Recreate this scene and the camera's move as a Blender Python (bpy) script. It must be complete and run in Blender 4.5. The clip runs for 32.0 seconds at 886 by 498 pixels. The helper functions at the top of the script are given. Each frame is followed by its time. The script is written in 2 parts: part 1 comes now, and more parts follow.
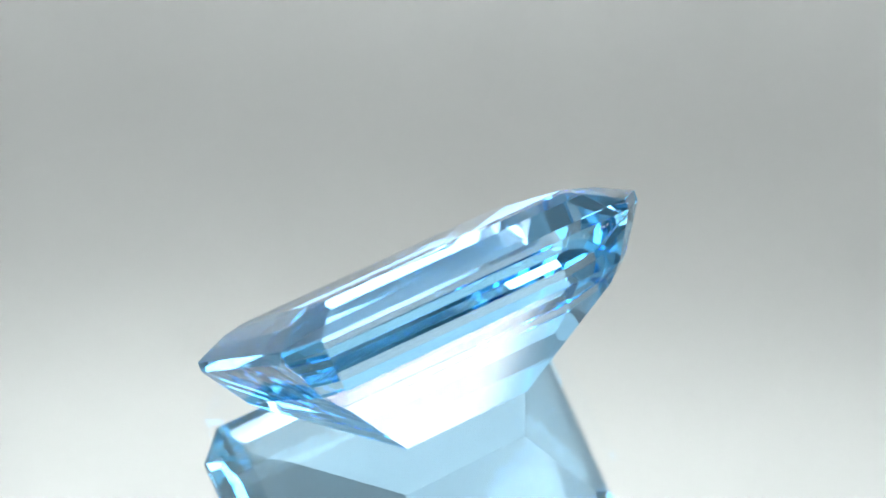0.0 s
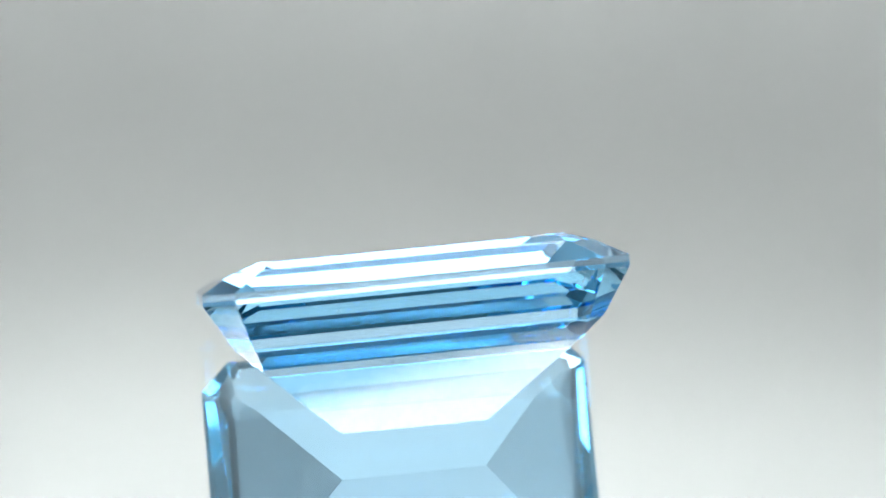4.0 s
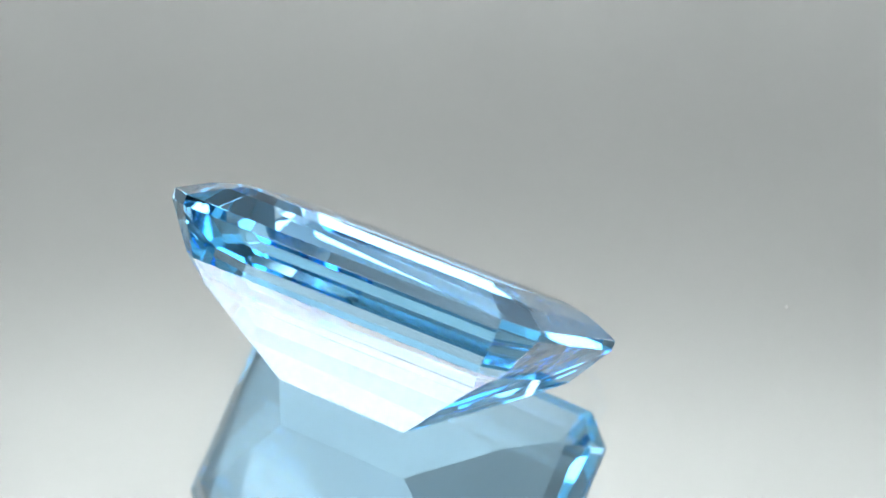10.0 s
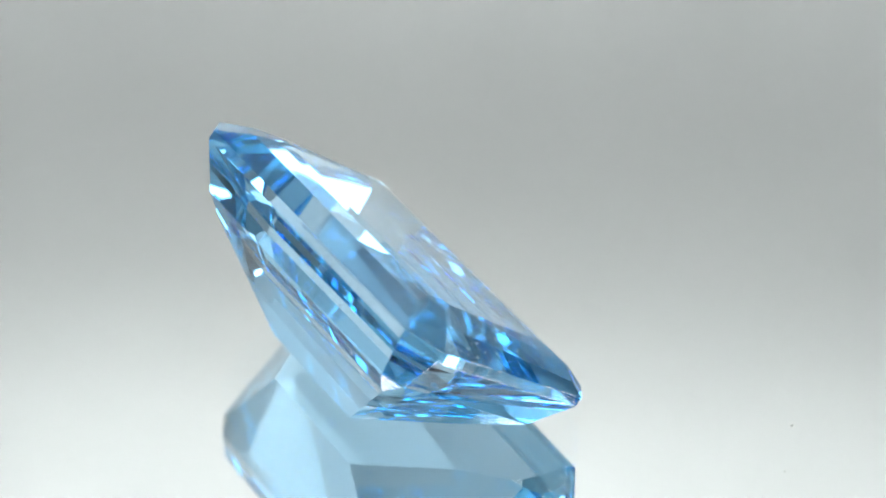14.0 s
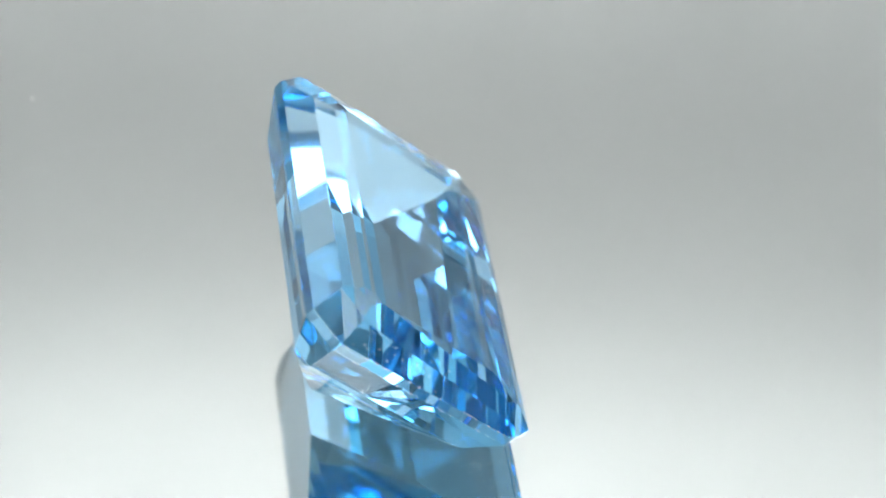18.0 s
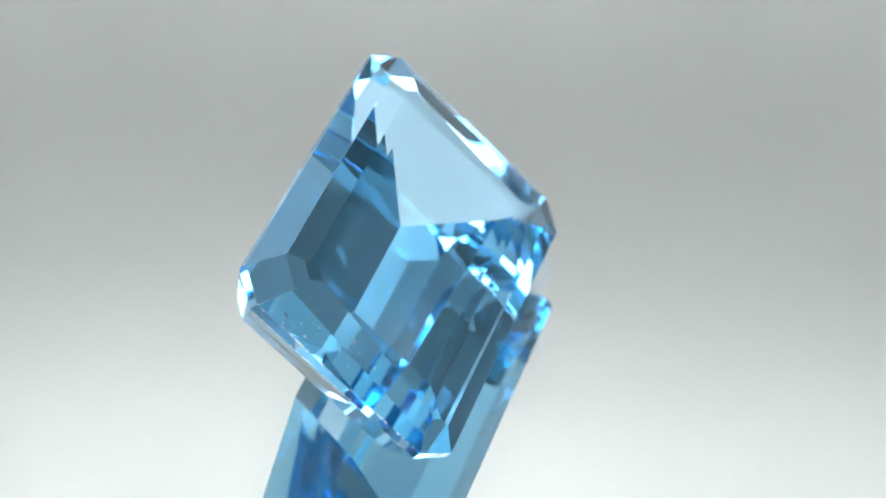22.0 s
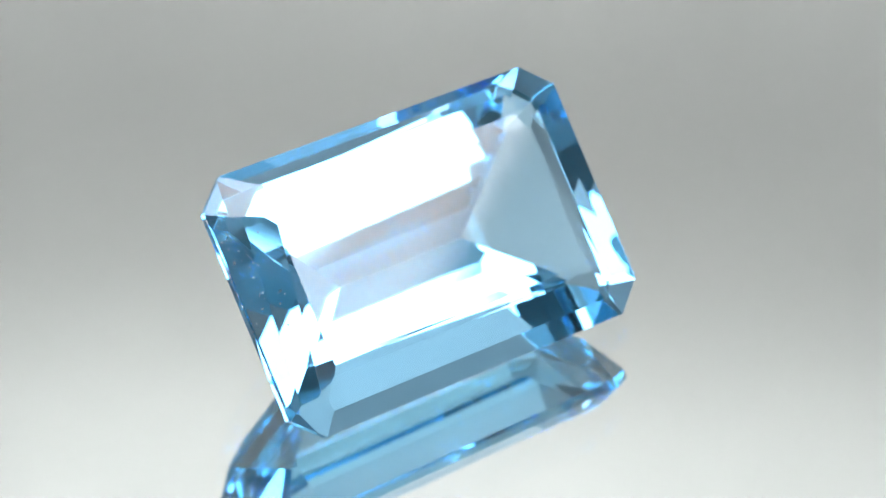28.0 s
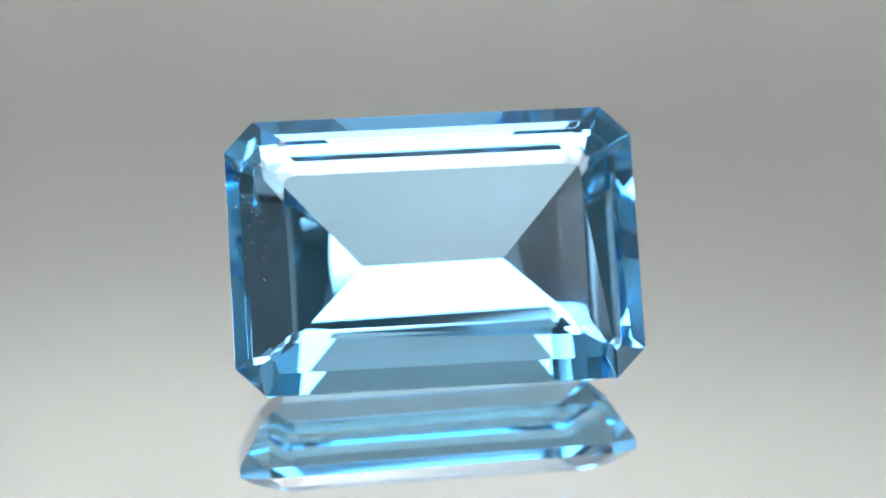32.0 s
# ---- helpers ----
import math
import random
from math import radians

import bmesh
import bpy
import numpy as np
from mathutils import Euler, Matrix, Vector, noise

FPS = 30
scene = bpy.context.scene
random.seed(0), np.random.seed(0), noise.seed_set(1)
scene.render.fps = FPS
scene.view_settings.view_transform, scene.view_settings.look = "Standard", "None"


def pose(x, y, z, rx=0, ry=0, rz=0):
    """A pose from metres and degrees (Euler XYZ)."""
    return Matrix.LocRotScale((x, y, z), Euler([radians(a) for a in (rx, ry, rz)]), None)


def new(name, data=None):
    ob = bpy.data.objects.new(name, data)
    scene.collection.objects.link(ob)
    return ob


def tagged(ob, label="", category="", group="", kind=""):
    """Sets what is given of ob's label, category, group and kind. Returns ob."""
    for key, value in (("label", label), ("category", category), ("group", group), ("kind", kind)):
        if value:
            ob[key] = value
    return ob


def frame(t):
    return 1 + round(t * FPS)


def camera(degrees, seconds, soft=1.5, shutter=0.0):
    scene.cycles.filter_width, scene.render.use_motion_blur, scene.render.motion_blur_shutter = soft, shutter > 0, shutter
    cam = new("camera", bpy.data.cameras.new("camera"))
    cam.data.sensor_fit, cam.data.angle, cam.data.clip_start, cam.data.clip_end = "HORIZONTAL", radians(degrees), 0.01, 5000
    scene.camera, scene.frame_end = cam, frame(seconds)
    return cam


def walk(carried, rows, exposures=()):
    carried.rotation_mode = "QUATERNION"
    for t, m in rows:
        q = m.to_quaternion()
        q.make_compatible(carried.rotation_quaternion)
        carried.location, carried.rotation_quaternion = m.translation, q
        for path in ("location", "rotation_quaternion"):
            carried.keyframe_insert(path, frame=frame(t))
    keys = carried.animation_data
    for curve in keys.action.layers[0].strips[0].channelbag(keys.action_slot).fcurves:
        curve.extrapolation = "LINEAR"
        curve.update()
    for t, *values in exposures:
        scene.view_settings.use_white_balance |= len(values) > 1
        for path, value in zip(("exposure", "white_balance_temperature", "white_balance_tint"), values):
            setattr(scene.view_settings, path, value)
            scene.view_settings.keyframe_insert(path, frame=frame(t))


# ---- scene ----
MM = 0.001
TAU_STEP = 6.523          # the turntable's degrees a second
FACE_TIME = 32.977        # when the stone's table squarely faces the lens

# ---- camera ----
cam = camera(18.30, 32.0, soft=1.6)
PITCH, ROLL, REACH = 41.241, 1.232, 123.33


def camera_pose():
    e, ro = radians(PITCH), radians(ROLL)
    ahead = Vector((0, math.cos(e), -math.sin(e)))
    up0, right0 = Vector((0, math.sin(e), math.cos(e))), Vector((1, 0, 0))
    up = up0 * math.cos(ro) - right0 * math.sin(ro)
    right = right0 * math.cos(ro) + up0 * math.sin(ro)
    eye = (ahead * -REACH + right * 1.083 + up * 4.325) * MM
    turn = Matrix((right, up, -ahead)).transposed().to_4x4()
    return Matrix.Translation(eye) @ turn


VIEW = camera_pose()
cam.data.dof.use_dof = True
cam.data.dof.focus_distance = 0.118
cam.data.dof.aperture_fstop = 50.0
walk(cam, [(0.0, VIEW), (32.0, VIEW)], exposures=[(0.0, 0.03, 6500, 10), (9.0, 0.03, 6500, 10), (10.0, -0.16, 6500, 10), (11.0, -0.16, 6500, 10), (12.0, 0.03, 6500, 10),
        (26.0, 0.05, 6530, 10), (28.0, -0.08, 6640, 11), (30.0, -0.34, 6760, 12), (32.0, -0.34, 6760, 12)])

# ---- world and light ----
world = bpy.data.worlds.new("dim_room_air")
scene.world = world
world.use_nodes = True
world.node_tree.nodes["Background"].inputs[0].default_value = (0.5, 0.5, 0.5, 1)
world.node_tree.nodes["Background"].inputs[1].default_value = 0.05


def lamp_sheet(name, label, size_x, size_y, watts, where):
    data = bpy.data.lights.new(name, "AREA")
    data.shape, data.size, data.size_y, data.energy, data.color = "RECTANGLE", size_x, size_y, watts, (0.966, 1.0, 1.002)
    lamp = tagged(new(name, data), label, "lamp")
    lamp.matrix_basis = where


lamp_sheet("roof_lamp", "studio lamp above the tent roof", 0.6, 0.30, 8.9, pose(-0.02, 0.205, 0.69))
lamp_sheet("back_lamp", "studio lamp behind the tent", 0.75, 0.20, 4.3, pose(-0.04, 0.70, 0.15, 90, 0, 180))
# added fill light, out of view, that brightens the left side cloth
lamp_sheet("side_fill", "fill lamp added beside the tent to brighten its left cloth", 0.35, 0.12, 2.0, pose(-0.72, 0.10, 0.05, 0, -90, 0))
scene.cycles.max_bounces = 32
scene.cycles.transmission_bounces = 32
scene.cycles.glossy_bounces = 16
scene.cycles.diffuse_bounces = 4


# ---- materials ----
def material(name):
    m = bpy.data.materials.new(name)
    m.use_nodes = True
    nt = m.node_tree
    for n in list(nt.nodes):
        nt.nodes.remove(n)
    out = nt.nodes.new("ShaderNodeOutputMaterial")
    return m, nt, out


def principled(name, color, rough=0.6, vary=0.06, scale=40.0, metal=0.0, bump=0.0, grain=900.0):
    m, nt, out = material(name)
    b = nt.nodes.new("ShaderNodeBsdfPrincipled")
    co = nt.nodes.new("ShaderNodeTexCoord")
    no = nt.nodes.new("ShaderNodeTexNoise")
    no.inputs["Scale"].default_value = scale
    no.inputs["Detail"].default_value = 6
    nt.links.new(co.outputs["Object"], no.inputs["Vector"])
    ramp = nt.nodes.new("ShaderNodeValToRGB")
    lo = [max(0, c * (1 - vary)) for c in color]
    hi = [min(1, c * (1 + vary)) for c in color]
    ramp.color_ramp.elements[0].position, ramp.color_ramp.elements[1].position = 0.3, 0.7
    ramp.color_ramp.elements[0].color = (*lo, 1)
    ramp.color_ramp.elements[1].color = (*hi, 1)
    nt.links.new(no.outputs["Fac"], ramp.inputs["Fac"])
    nt.links.new(ramp.outputs["Color"], b.inputs["Base Color"])
    b.inputs["Roughness"].default_value = rough
    b.inputs["Metallic"].default_value = metal
    if bump:
        n2 = nt.nodes.new("ShaderNodeTexNoise")
        n2.inputs["Scale"].default_value = grain
        nt.links.new(co.outputs["Object"], n2.inputs["Vector"])
        bp = nt.nodes.new("ShaderNodeBump")
        bp.inputs["Strength"].default_value = bump
        bp.inputs["Distance"].default_value = 0.0005
        nt.links.new(n2.outputs["Fac"], bp.inputs["Height"])
        nt.links.new(bp.outputs["Normal"], b.inputs["Normal"])
    nt.links.new(b.outputs[0], out.inputs[0])
    return m


def gem_glass(name, through_color, inner_color, ior):
    """Coloured clear stone: light that passes or is thrown back inside takes on its colour, the outer sheen stays white."""
    m, nt, out = material(name)
    bend, sheen, inner = nt.nodes.new("ShaderNodeBsdfRefraction"), nt.nodes.new("ShaderNodeBsdfGlossy"), nt.nodes.new("ShaderNodeBsdfGlossy")
    for n, color in ((bend, through_color), (sheen, (1.0, 1.0, 1.0)), (inner, inner_color)):
        n.inputs["Color"].default_value = (*color, 1)
        n.inputs["Roughness"].default_value = 0.0
    bend.inputs["IOR"].default_value = ior
    fres, edge = nt.nodes.new("ShaderNodeFresnel"), nt.nodes.new("ShaderNodeLayerWeight")
    fres.inputs["IOR"].default_value = ior
    full, graze, both = nt.nodes.new("ShaderNodeMapRange"), nt.nodes.new("ShaderNodeMapRange"), nt.nodes.new("ShaderNodeMath")
    full.inputs["From Min"].default_value, full.inputs["From Max"].default_value = 0.35, 0.9
    graze.inputs["From Min"].default_value, graze.inputs["From Max"].default_value = 0.88, 0.80
    both.operation = "MULTIPLY"
    nt.links.new(fres.outputs[0], full.inputs["Value"])
    nt.links.new(edge.outputs["Facing"], graze.inputs["Value"])
    nt.links.new(full.outputs[0], both.inputs[0])
    nt.links.new(graze.outputs[0], both.inputs[1])
    gloss, mix = nt.nodes.new("ShaderNodeMixShader"), nt.nodes.new("ShaderNodeMixShader")
    nt.links.new(both.outputs[0], gloss.inputs[0])
    nt.links.new(sheen.outputs[0], gloss.inputs[1])
    nt.links.new(inner.outputs[0], gloss.inputs[2])
    nt.links.new(fres.outputs[0], mix.inputs[0])
    nt.links.new(bend.outputs[0], mix.inputs[1])
    nt.links.new(gloss.outputs[0], mix.inputs[2])
    nt.links.new(mix.outputs[0], out.inputs[0])
    return m


def glass(name, color, ior, rough=0.0):
    m, nt, out = material(name)
    g = nt.nodes.new("ShaderNodeBsdfGlass")
    g.inputs["Color"].default_value = (*color, 1)
    g.inputs["Roughness"].default_value = rough
    g.inputs["IOR"].default_value = ior
    nt.links.new(g.outputs[0], out.inputs[0])
    return m


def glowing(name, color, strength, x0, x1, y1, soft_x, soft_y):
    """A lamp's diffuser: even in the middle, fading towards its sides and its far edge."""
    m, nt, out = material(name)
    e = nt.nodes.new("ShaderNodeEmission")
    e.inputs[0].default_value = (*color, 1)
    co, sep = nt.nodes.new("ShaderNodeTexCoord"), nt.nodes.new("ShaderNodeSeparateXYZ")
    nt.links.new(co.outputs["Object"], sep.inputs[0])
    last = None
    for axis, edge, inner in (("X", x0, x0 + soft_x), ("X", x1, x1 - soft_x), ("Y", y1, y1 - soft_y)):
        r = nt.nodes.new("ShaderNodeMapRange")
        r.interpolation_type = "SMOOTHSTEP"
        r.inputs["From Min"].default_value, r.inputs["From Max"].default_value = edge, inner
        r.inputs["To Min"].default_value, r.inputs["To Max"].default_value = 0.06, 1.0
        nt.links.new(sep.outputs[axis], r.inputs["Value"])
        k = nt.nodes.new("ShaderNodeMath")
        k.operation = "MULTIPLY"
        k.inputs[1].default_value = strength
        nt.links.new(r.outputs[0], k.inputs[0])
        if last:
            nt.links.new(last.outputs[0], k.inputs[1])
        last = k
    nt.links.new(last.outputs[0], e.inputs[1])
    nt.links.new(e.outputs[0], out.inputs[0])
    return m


def silvering(name):
    m, nt, out = material(name)
    g = nt.nodes.new("ShaderNodeBsdfGlossy")
    g.inputs["Color"].default_value = (0.91, 0.945, 0.915, 1)
    g.inputs["Roughness"].default_value = 0.0
    nt.links.new(g.outputs[0], out.inputs[0])
    return m


def cloth(name, color):
    """Thin white cloth that lets half of the light through."""
    m, nt, out = material(name)
    d, t, mix = nt.nodes.new("ShaderNodeBsdfDiffuse"), nt.nodes.new("ShaderNodeBsdfTranslucent"), nt.nodes.new("ShaderNodeMixShader")
    co, wv = nt.nodes.new("ShaderNodeTexCoord"), nt.nodes.new("ShaderNodeTexNoise")
    wv.inputs["Scale"].default_value = 9.0
    wv.inputs["Detail"].default_value = 4
    ramp = nt.nodes.new("ShaderNodeValToRGB")
    ramp.color_ramp.elements[0].color = (*[c * 0.96 for c in color], 1)
    ramp.color_ramp.elements[1].color = (*[c * 1.04 for c in color], 1)
    nt.links.new(co.outputs["Object"], wv.inputs["Vector"])
    nt.links.new(wv.outputs["Fac"], ramp.inputs["Fac"])
    for n in (d, t):
        nt.links.new(ramp.outputs["Color"], n.inputs["Color"])
    nt.links.new(d.outputs[0], mix.inputs[1])
    nt.links.new(t.outputs[0], mix.inputs[2])
    nt.links.new(mix.outputs[0], out.inputs[0])
    return m


IOR = 1.56
M_STONE = gem_glass("blue_beryl", (0.70, 0.87, 0.985), (0.62, 0.88, 0.98), IOR)
M_FLECK = principled("white_crystal_fleck", (0.78, 0.82, 0.84), 0.35, 0.1, 9000)
M_CHIP = principled("frosted_chip", (0.72, 0.80, 0.85), 0.25, 0.12, 9000)
M_DUST = cloth("pale_dust", (0.82, 0.82, 0.80))
M_SLAB = glass("mirror_glass", (0.985, 0.988, 0.99), 1.5)
M_SILVER = silvering("mirror_silver")
M_CARD = principled("grey_card", (0.36, 0.37, 0.37), 0.8, 0.04, 30, bump=0.1)
M_FLAP = principled("white_card", (0.55, 0.55, 0.55), 0.8, 0.03, 30, bump=0.1)
M_WALL = principled("pale_wall_paint", (0.62, 0.63, 0.63), 0.8, 0.05, 6, bump=0.1)
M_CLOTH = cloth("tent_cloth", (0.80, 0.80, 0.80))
# same cloth made darker: the sides' weaker light is put into its colour
M_CLOTH_SIDE_DIM = cloth("tent_side_cloth_dim", (0.58, 0.58, 0.58))
M_DESK = principled("dark_desk_laminate", (0.06, 0.06, 0.06), 0.5, 0.06, 25, bump=0.05)
M_BLACK = principled("black_plastic", (0.03, 0.03, 0.03), 0.45, 0.1, 60)
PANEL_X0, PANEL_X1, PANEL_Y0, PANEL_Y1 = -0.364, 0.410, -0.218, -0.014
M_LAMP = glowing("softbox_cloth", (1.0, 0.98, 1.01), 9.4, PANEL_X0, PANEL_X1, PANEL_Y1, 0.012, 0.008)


# ---- building helpers ----
def mesh_of(name, bm, mat):
    me = bpy.data.meshes.new(name)
    bm.to_mesh(me)
    bm.free()
    me.materials.append(mat)
    return me


def part(name, bm, mat, parent, label=""):
    ob = new(name, mesh_of(name, bm, mat))
    ob.parent = parent
    if label:
        tagged(ob, label)
    return ob


def box(x0, x1, y0, y1, z0, z1, bevel=0.0):
    bm = bmesh.new()
    bmesh.ops.create_cube(bm, size=1)
    for v in bm.verts:
        v.co = Vector((x0 + (v.co.x + 0.5) * (x1 - x0), y0 + (v.co.y + 0.5) * (y1 - y0), z0 + (v.co.z + 0.5) * (z1 - z0)))
    if bevel:
        bmesh.ops.bevel(bm, geom=bm.edges[:], offset=bevel, segments=2, affect="EDGES", profile=0.5)
    return bm


def disc(radius, z0, z1, n=128, bevel=0.0):
    bm = bmesh.new()
    bmesh.ops.create_cone(bm, cap_ends=True, segments=n, radius1=radius, radius2=radius, depth=z1 - z0)
    bmesh.ops.translate(bm, vec=(0, 0, (z0 + z1) / 2), verts=bm.verts)
    if bevel:
        rim = [e for e in bm.edges if abs(e.verts[0].co.z - e.verts[1].co.z) < 1e-6]
        bmesh.ops.bevel(bm, geom=rim, offset=bevel, segments=2, affect="EDGES", profile=0.5)
    return bm


# ---- the room ----
DESK_Z = -0.060


def make_room():
    tagged(new("floor", mesh_of("floor", box(-1.2, 1.2, -1.4, 1.0, DESK_Z - 0.03, DESK_Z), M_DESK)),
           "dark laminate desk top under the turntable", "desk top", kind="structure")
    for name, b in (("wall_west", (-1.24, -1.2, -1.44, 1.04, DESK_Z, 1.4)), ("wall_east", (1.2, 1.24, -1.44, 1.04, DESK_Z, 1.4)),
                    ("wall_south", (-1.2, 1.2, -1.44, -1.4, DESK_Z, 1.4)), ("wall_north", (-1.2, 1.2, 1.0, 1.04, DESK_Z, 1.4))):
        tagged(new(name, mesh_of(name, box(*b), M_WALL)), "pale grey painted wall of the dim room", "wall", kind="structure")
    tagged(new("ceiling", mesh_of("ceiling", box(-1.24, 1.24, -1.44, 1.04, 1.4, 1.44), M_WALL)), "pale grey ceiling of the dim room", "ceiling", kind="structure")


TENT_X, TENT_Y0, TENT_Y1, TENT_Z, SWEEP = 0.50, -0.225, 0.50, 0.40, 0.11


def make_tent():
    """A cloth light tent, open towards the camera, with lamps shining through its roof and back."""
    root = tagged(new("light_tent"), "white cloth light tent open towards the camera", "light tent")
    z0 = DESK_Z + 0.0005
    part("floor_cloth", box(-TENT_X, TENT_X, TENT_Y0, TENT_Y1, z0, z0 + 0.0006), M_CLOTH, root)
    # back and roof are one sheet, swept round at the top
    prof = [(TENT_Y1 + 0.001, z0), (TENT_Y1 + 0.001, TENT_Z - SWEEP)]
    for i in range(1, 13):
        a = math.pi / 2 * i / 12
        prof.append((TENT_Y1 + 0.001 - SWEEP * (1 - math.cos(a)), TENT_Z - SWEEP * (1 - math.sin(a))))
    prof.append((TENT_Y0, TENT_Z))
    bm = bmesh.new()
    rows = [[bm.verts.new((x, y, z)) for y, z in prof] for x in (-TENT_X, TENT_X)]
    for i in range(len(prof) - 1):
        bm.faces.new((rows[0][i], rows[1][i], rows[1][i + 1], rows[0][i + 1]))
    r = bmesh.ops.extrude_face_region(bm, geom=bm.faces[:])
    bmesh.ops.translate(bm, vec=(0, 0.0004, 0.0006), verts=[v for v in r["geom"] if isinstance(v, bmesh.types.BMVert)])
    bmesh.ops.recalc_face_normals(bm, faces=bm.faces)
    for f in bm.faces:
        f.smooth = True
    part("roof_and_back_cloth", bm, M_CLOTH, root)
    for s in (-1, 1):
        a, b = sorted((s * (TENT_X + 0.001), s * (TENT_X + 0.0016)))
        part("side_cloth", box(a, b, TENT_Y0, TENT_Y1, z0, TENT_Z - 0.001), M_CLOTH_SIDE_DIM, root)
        for y in (TENT_Y0, TENT_Y1):
            part("pole", box(s * (TENT_X + 0.006) - 0.003, s * (TENT_X + 0.006) + 0.003, y - 0.003, y + 0.003, z0, TENT_Z, 0.001), M_BLACK, root, "thin black pole")
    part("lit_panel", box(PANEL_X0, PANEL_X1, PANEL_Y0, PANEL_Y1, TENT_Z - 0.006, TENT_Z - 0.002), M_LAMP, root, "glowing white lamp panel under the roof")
    return root


def make_cards():
    """Reflector cards added out of view round the camera to tune the light in the facets: two beside it, a low one
    before it and one hung over it.
    """
    stands = (((0.54, -0.31), (0.20, -0.48), 0.27, "unseen grey card added beside the camera to tune the stone's reflections"),
              ((-0.56, -0.30), (-0.30, -0.46), 0.25, "unseen grey card added beside the camera to tune the stone's reflections"),
              ((-0.030, -0.262), (-0.140, -0.240), 0.085, "low unseen white card added below the lens to brighten the facets"))
    for (ax, ay), (bx, by), top, label in stands:
        root = tagged(new("added_card"), label, "reflector card", group="reflector cards")
        length, turn = math.hypot(bx - ax, by - ay), math.degrees(math.atan2(by - ay, bx - ax))
        part("board", box(0, length, -0.0025, 0.0025, 0.004, top - DESK_Z, 0.0006), M_FLAP if top < 0.2 else M_CARD, root)
        for k in (0.15, 0.85):
            part("foot", box(length * k - 0.012, length * k + 0.012, -0.03, 0.03, 0.0, 0.0038, 0.0006), M_BLACK, root, "flat black foot")
        root.matrix_basis = pose(ax, ay, DESK_Z, 0, 0, turn)
    # two flaps, added to brighten the facets, hang from the tent's front edge over the camera, one to each side of it
    for x0, x1 in ((-0.40, -0.075), (0.075, 0.40)):
        flap = tagged(new("added_card"), "unseen white card added over the camera, hung from the tent, to brighten the facets", "reflector card", group="reflector cards")
        part("board", box(x0, x1, -0.24, 0.0, -0.002, 0.002, 0.0006), M_FLAP, flap)
        for x in (x0 + 0.02, x1 - 0.02):
            part("hinge", box(x - 0.015, x + 0.015, -0.012, 0.006, 0.0021, 0.006, 0.0008), M_BLACK, flap, "black hinge")
        flap.matrix_basis = pose(0, TENT_Y0 - 0.008, TENT_Z - 0.004, 45, 0, 0)


def make_photo_camera():
    """The black camera behind the lens's pupil; its dark front shows in the stone's facets."""
    root = tagged(new("photo_camera"), "black camera with a long macro lens aimed at the stone", "camera")
    root.matrix_basis = VIEW.copy()
    ring = bmesh.new()
    n = 48
    prof = [(0.010, 0.004), (0.013, 0.002), (0.014, 0.005), (0.014, 0.06), (0.020, 0.065), (0.020, 0.14), (0.028, 0.15), (0.028, 0.27), (0.010, 0.27)]
    rows = [[ring.verts.new((r * math.cos(2 * math.pi * k / n), r * math.sin(2 * math.pi * k / n), z)) for k in range(n)] for r, z in prof]
    for a, b in zip(rows, rows[1:] + rows[:1]):
        for k in range(n):
            ring.faces.new((a[k], a[(k + 1) % n], b[(k + 1) % n], b[k]))
    bmesh.ops.recalc_face_normals(ring, faces=ring.faces)
    part("lens_barrel", ring, M_BLACK, root, "ribbed black lens barrel")
    part("body", box(-0.065, 0.065, -0.05, 0.05, 0.271, 0.33, 0.008), M_BLACK, root, "black camera body")
    part("finder", box(-0.03, 0.03, 0.0505, 0.08, 0.275, 0.33, 0.008), M_BLACK, root, "black finder hump")


# ---- mirror turntable ----
GLASS_MM = 2.55


def make_turntable():
    base = tagged(new("turntable"), "small motor turntable with black round base", "turntable")
    part("base", disc(0.070, -0.060, -0.040, 96, 0.003), M_BLACK, base)
    part("spindle", disc(0.012, -0.0399, -0.0101, 48), M_BLACK, base)
    mirror = tagged(new("mirror_plate"), "round glass mirror plate turning under the stone", "mirror")
    part("platter", disc(0.078, -0.010, -(GLASS_MM + 0.06) * MM, 128, 0.002), M_BLACK, mirror, "black platter")
    part("silvering", disc(0.0795, -(GLASS_MM + 0.05) * MM, -(GLASS_MM + 0.01) * MM, 128), M_SILVER, mirror, "silver mirror coating")
    part("glass_sheet", disc(0.080, -GLASS_MM * MM, 0.0, 128, 0.0004), M_SLAB, mirror, "clear glass sheet")
    return mirror


# ---- the stone ----
LONG, WIDE, CUT_X, CUT_Y, GIRDLE = 9.0, 6.043, 1.302, 1.278, 0.466
DEPTH, LIE, LEAN = 6.668, 40.886, 0.854
# profiles from the girdle: (run inwards, z) in mm, z = 0 at the girdle's upper edge
CROWN_BACK = [(0.0, 0.0), (1.05, 0.83), (2.10, 1.105), (2.70, 1.164)]    # long side lifted off the mirror
CROWN_SIDE = [(0.0, 0.0), (0.92, 0.50), (2.30, 0.85), (2.60, 0.892)]     # long side near the mirror
CROWN_END = [(0.0, 0.0), (0.95, 0.54), (2.10, 0.95), (2.50, 1.03)]
CROWN_CORNER = [(0.0, 0.0), (1.50, 0.77), (2.30, 1.03), (2.90, 1.15)]
CROWN_CORNER_LOW = [(0.0, 0.0), (1.30, 0.62), (2.20, 0.83), (2.90, 0.915)]
PAV_BACK = [(0.0, -0.466), (1.15, -2.47)]
PAV_SIDE = [(0.0, -0.466), (1.70, -2.47)]
PAV_END = [(0.0, -0.466), (1.15, -2.47)]
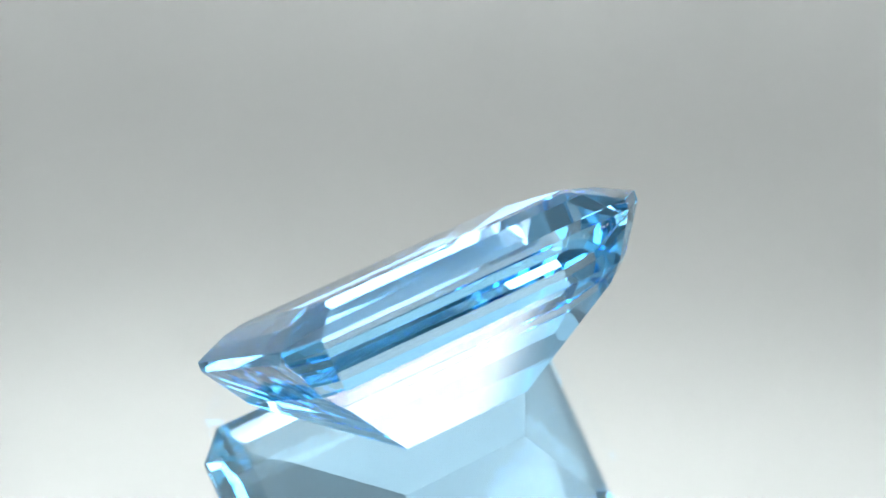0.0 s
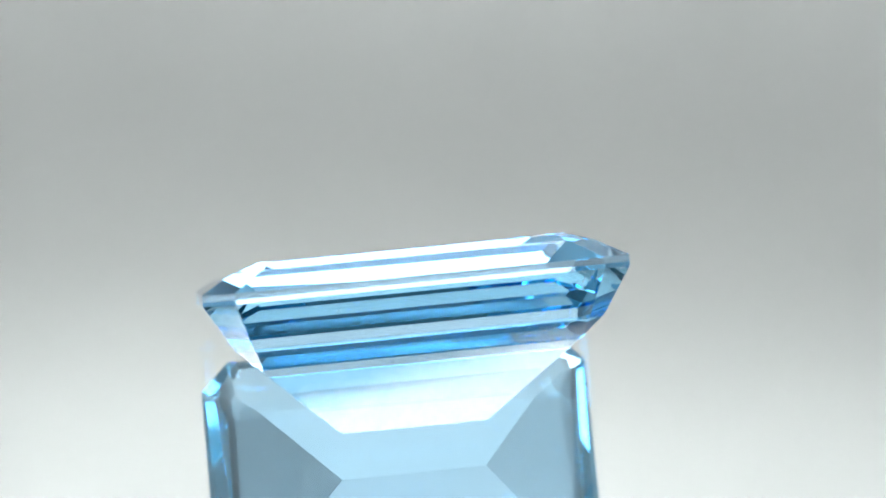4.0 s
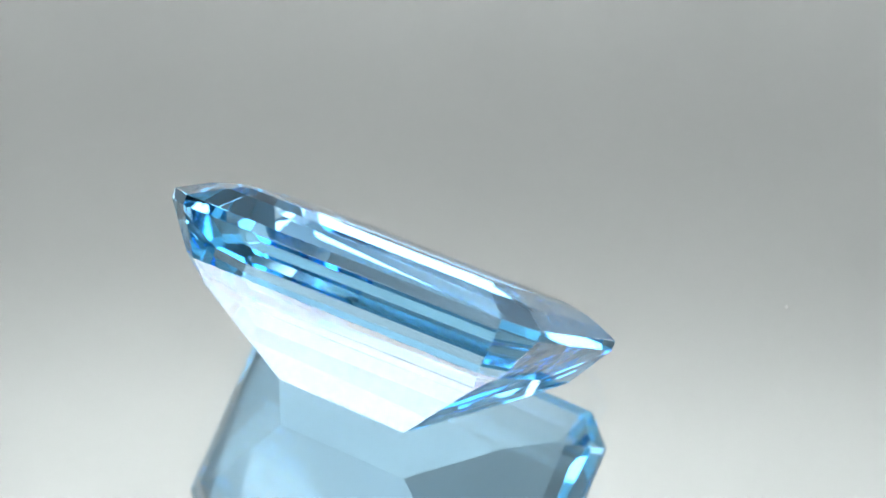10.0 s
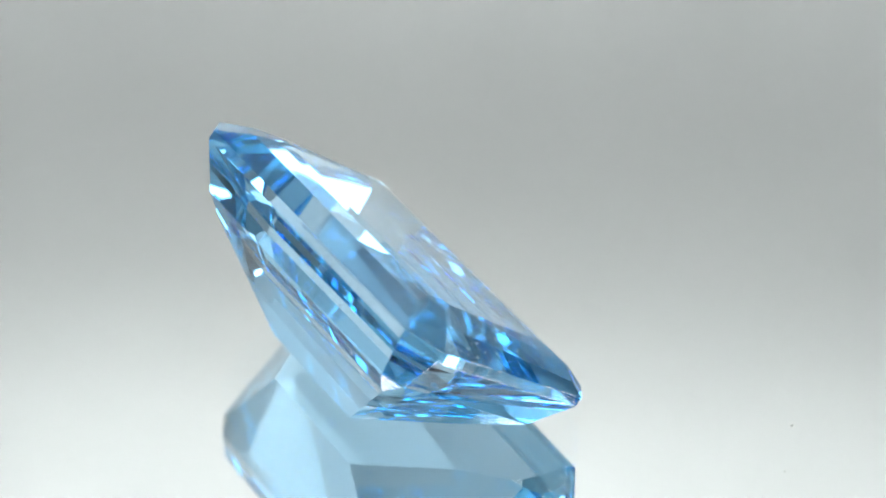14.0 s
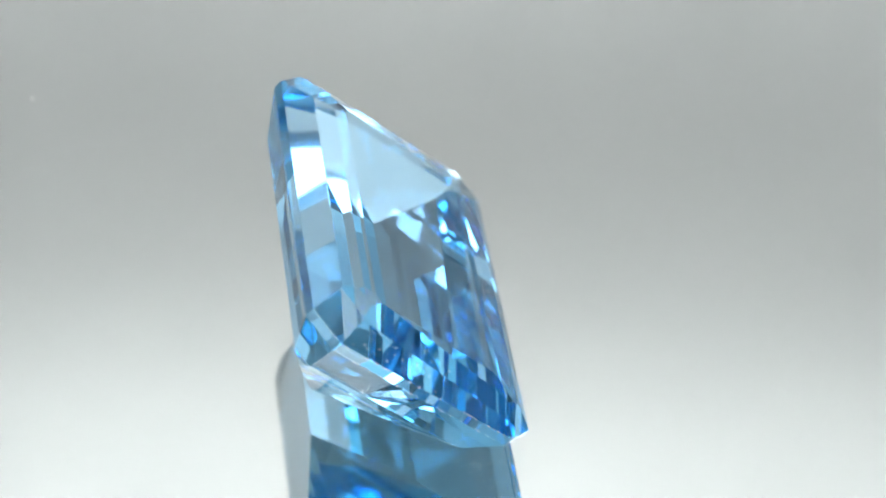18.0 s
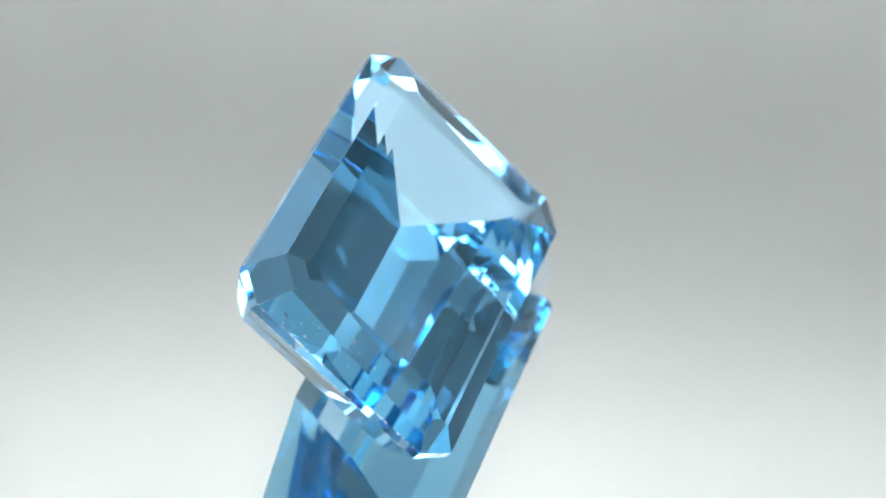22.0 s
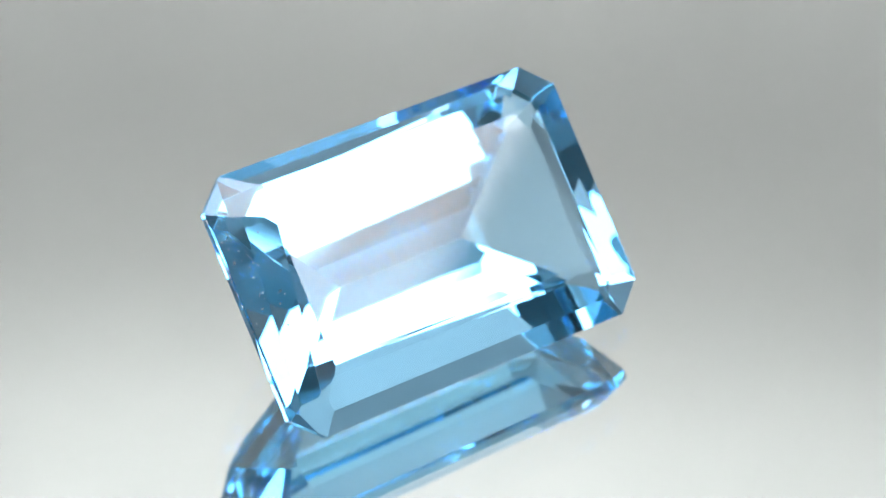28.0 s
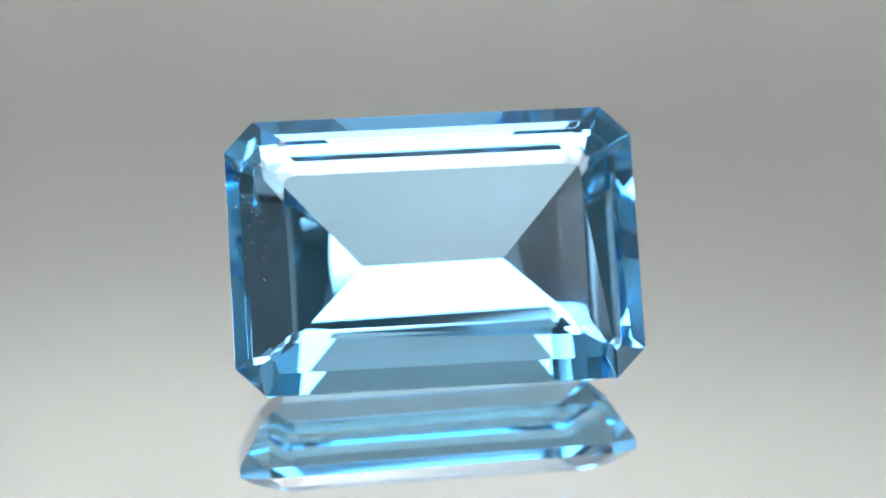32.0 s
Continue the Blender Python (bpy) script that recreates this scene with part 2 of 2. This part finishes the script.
PAV_CORNER = [(0.0, -0.466), (1.28, -2.47), (2.95, -4.05)]
TABLE_Z, TABLE_SLOPE = 1.03, 0.040                         # the table leans a little against the girdle
KEEL_HALF, KEEL_X, KEEL_Y = 3.198, 0.209, 0.059
# degrees by which single facets stray from the even cut
STRAY = {0: -0.12, 3: 0.56, 5: 0.61, 8: 0.10, 9: -0.13, 10: -0.11, 12: 0.37, 13: -0.43, 14: 0.14, 15: 1.04, 20: 0.90, 25: 0.19, 26: -0.12,
         28: -0.15, 29: 0.14, 32: 0.32, 34: -0.33, 37: 0.34, 38: -0.46, 43: -0.12, 47: -0.30, 48: -0.43}


def gem_planes():
    """(point, outward normal) of every facet, in mm."""
    planes = [((0, 0, TABLE_Z), (0, -TABLE_SLOPE, 1))]
    ce = math.hypot(CUT_X, CUT_Y)
    cn = (CUT_Y / ce, CUT_X / ce)
    mid = (LONG - CUT_X / 2, WIDE - CUT_Y / 2)
    sides = [((0, s * WIDE), (0, s), CROWN_BACK if s > 0 else CROWN_SIDE, PAV_BACK if s > 0 else PAV_SIDE, 0) for s in (1, -1)]
    sides += [((s * LONG, 0), (s, 0), CROWN_END, PAV_END, 1) for s in (1, -1)]
    sides += [((sx * mid[0], sy * mid[1]), (sx * cn[0], sy * cn[1]), CROWN_CORNER if sy > 0 else CROWN_CORNER_LOW, PAV_CORNER, 2) for sx in (1, -1) for sy in (1, -1)]
    for (px, py), (nx, ny), crown, pav, kind in sides:
        planes.append(((px, py, 0), (nx, ny, 0)))
        for share, (r0, z0), (r1, z1) in zip((0.1, 0.5, 1.0), crown, crown[1:]):
            lean = -TABLE_SLOPE * share * (r1 - r0) if kind == 1 else 0.0
            planes.append(((px - nx * r0, py - ny * r0, z0), (nx * (z1 - z0), ny * (z1 - z0) + lean, r1 - r0)))
        for (r0, z0), (r1, z1) in zip(pav, pav[1:]):
            planes.append(((px - nx * r0, py - ny * r0, z0), (nx * (z0 - z1), ny * (z0 - z1), -(r1 - r0))))
    # the lowest facets meet in the keel
    a = radians(LIE)
    planes.append(((KEEL_X, KEEL_Y, -DEPTH), (0, math.sin(a), -math.cos(a))))
    down = (pose(0, 0, 0, LIE) @ pose(0, 0, 0, 0, LEAN)).to_3x3().inverted() @ Vector((0, 0, -1))
    planes.append(((KEEL_X, KEEL_Y, -DEPTH), tuple(down)))
    for s in (1, -1):
        x1, z1 = s * (LONG - PAV_END[-1][0]), PAV_END[-1][1]
        x0, z0 = KEEL_X + s * KEEL_HALF, -DEPTH
        planes.append(((x0, 0, z0), (s * (z1 - z0), 0, -abs(x1 - x0))))
    for i, stray in STRAY.items():
        co, no = planes[i]
        no = Vector(no).normalized()
        planes[i] = co, tuple(Matrix.Rotation(radians(stray), 3, Vector((0, 0, 1)).cross(no).normalized()) @ no)
    return planes


def make_stone():
    bm = bmesh.new()
    bmesh.ops.create_cube(bm, size=60)
    for co, no in gem_planes():
        g = bm.verts[:] + bm.edges[:] + bm.faces[:]
        r = bmesh.ops.bisect_plane(bm, geom=g, dist=1e-5, plane_co=co, plane_no=Vector(no).normalized(), clear_outer=True)
        edges = [e for e in r["geom_cut"] if isinstance(e, bmesh.types.BMEdge)]
        if len(edges) > 2:
            bmesh.ops.contextual_create(bm, geom=edges)
    bmesh.ops.remove_doubles(bm, verts=bm.verts, dist=1e-4)
    bmesh.ops.recalc_face_normals(bm, faces=bm.faces)
    # the facets' edges are a little worn
    bmesh.ops.bevel(bm, geom=bm.edges[:], offset=0.016, segments=1, affect="EDGES", profile=0.5, clamp_overlap=True)
    for v in bm.verts:
        v.co = (v.co + Vector((0, -KEEL_Y, DEPTH))) * MM
    me = mesh_of("gemstone", bm, M_STONE)
    return tagged(new("gemstone", me), "pale blue emerald-cut gemstone lying on its pavilion on the mirror", "gemstone")


def shard(seed, a, b, c):
    """A small splinter with uneven faces; a, b, c are its half lengths in mm."""
    rng = random.Random(seed)
    bm = bmesh.new()
    bmesh.ops.create_icosphere(bm, subdivisions=1, radius=1.0)
    for v in bm.verts:
        k = rng.uniform(0.6, 1.25)
        v.co = Vector((v.co.x * a, v.co.y * b, v.co.z * c)) * k * MM
    return bm


def add_flaws(stone):
    """White flecks, needles and a group of crystals inside the stone, and chips along its worn end."""
    rng = random.Random(41)
    spots = [(-3.48, -3.03, 7.40, 0.035), (3.01, -3.85, 7.28, 0.045), (6.72, 1.50, 7.50, 0.04), (7.9, -4.9, 6.72, 0.05),
             (-6.02, -2.62, 7.40, 0.03), (-6.25, -2.75, 7.35, 0.02), (-5.7, -2.5, 7.42, 0.022), (-5.0, 5.75, 6.45, 0.04),
             (2.1, 2.6, 5.6, 0.022), (-1.4, -0.9, 6.3, 0.02), (4.6, -2.2, 6.9, 0.022)]
    for i in range(46):
        x = -8.65 + 1.5 * rng.random() ** 1.4
        y = rng.uniform(-1.2, 4.0)
        spots.append((x, y, 6.668 + 0.40 * (x + 9.0) - rng.uniform(0.06, 0.4), 0.02 + 0.065 * rng.random() ** 2.5))
    for i, (x, y, z, r) in enumerate(spots):
        f = part("inclusion", shard(i, r, r * rng.uniform(0.5, 1.1), r * rng.uniform(0.3, 0.8)), M_FLECK, stone)
        f.matrix_basis = pose(x * MM, y * MM, z * MM, rng.uniform(0, 180), rng.uniform(0, 180), rng.uniform(0, 180))
    for i, (x, y, z, r) in enumerate(((-7.9, 2.2, 6.95, 0.28), (-7.6, 3.1, 6.9, 0.22), (-8.1, 0.6, 6.8, 0.18), (5.2, -3.2, 6.9, 0.3))):
        f = part("needle", shard(100 + i, 0.009, 0.009, r), M_FLECK, stone, "fine white needle inside the stone")
        f.matrix_basis = pose(x * MM, y * MM, z * MM, rng.uniform(60, 110), 0, rng.uniform(0, 180))
    for i in range(40):
        z = 6.668 if i % 3 else 6.202
        y = -4.4 + 8.8 * rng.random()
        f = part("chip", shard(200 + i, 0.025, rng.uniform(0.03, 0.13), 0.03), M_CHIP, stone)
        f.matrix_basis = pose(-8.996 * MM, y * MM, z * MM, 0, 0, rng.uniform(-8, 8))


# dust that lies on the mirror and turns with it: place and half size in mm
DUST = [(19.63, 17.02, 0.115), (21.6, 15.2, 0.07), (-12.94, -11.0, 0.08), (2.26, 9.95, 0.026), (0.69, 11.1, 0.022),
        (-2.54, -6.15, 0.03), (-0.27, -6.67, 0.026), (6.9, -7.4, 0.02)]


def make_dust():
    out = []
    for i, (x, y, r) in enumerate(DUST):
        ob = tagged(new("dust_speck", mesh_of("dust_speck", shard(300 + i, r, r * 0.8, r * 0.5), M_DUST)),
                    "pale dust speck lying on the mirror plate", "dust speck", group="dust on the mirror")
        out.append((ob, pose(x * MM, y * MM, r * 0.4 * MM, 0, 0, 40.0 * i)))
    return out


make_room()
make_tent()
make_cards()
make_photo_camera()
plate = make_turntable()
stone = make_stone()
add_flaws(stone)
dust = make_dust()


def turned(t):
    return pose(0, 0, 0, 0, 0, TAU_STEP * (FACE_TIME - t))


def motions():
    times = [i for i in range(33)]
    rest = pose(0.634 * MM, 5.117 * MM, 0.03 * MM, LIE) @ pose(0, 0, 0, 0, LEAN)
    walk(stone, [(t, turned(t) @ rest) for t in times])
    walk(plate, [(t, turned(t)) for t in times])
    for speck, place in dust:
        walk(speck, [(t, turned(t) @ place) for t in times])


motions()
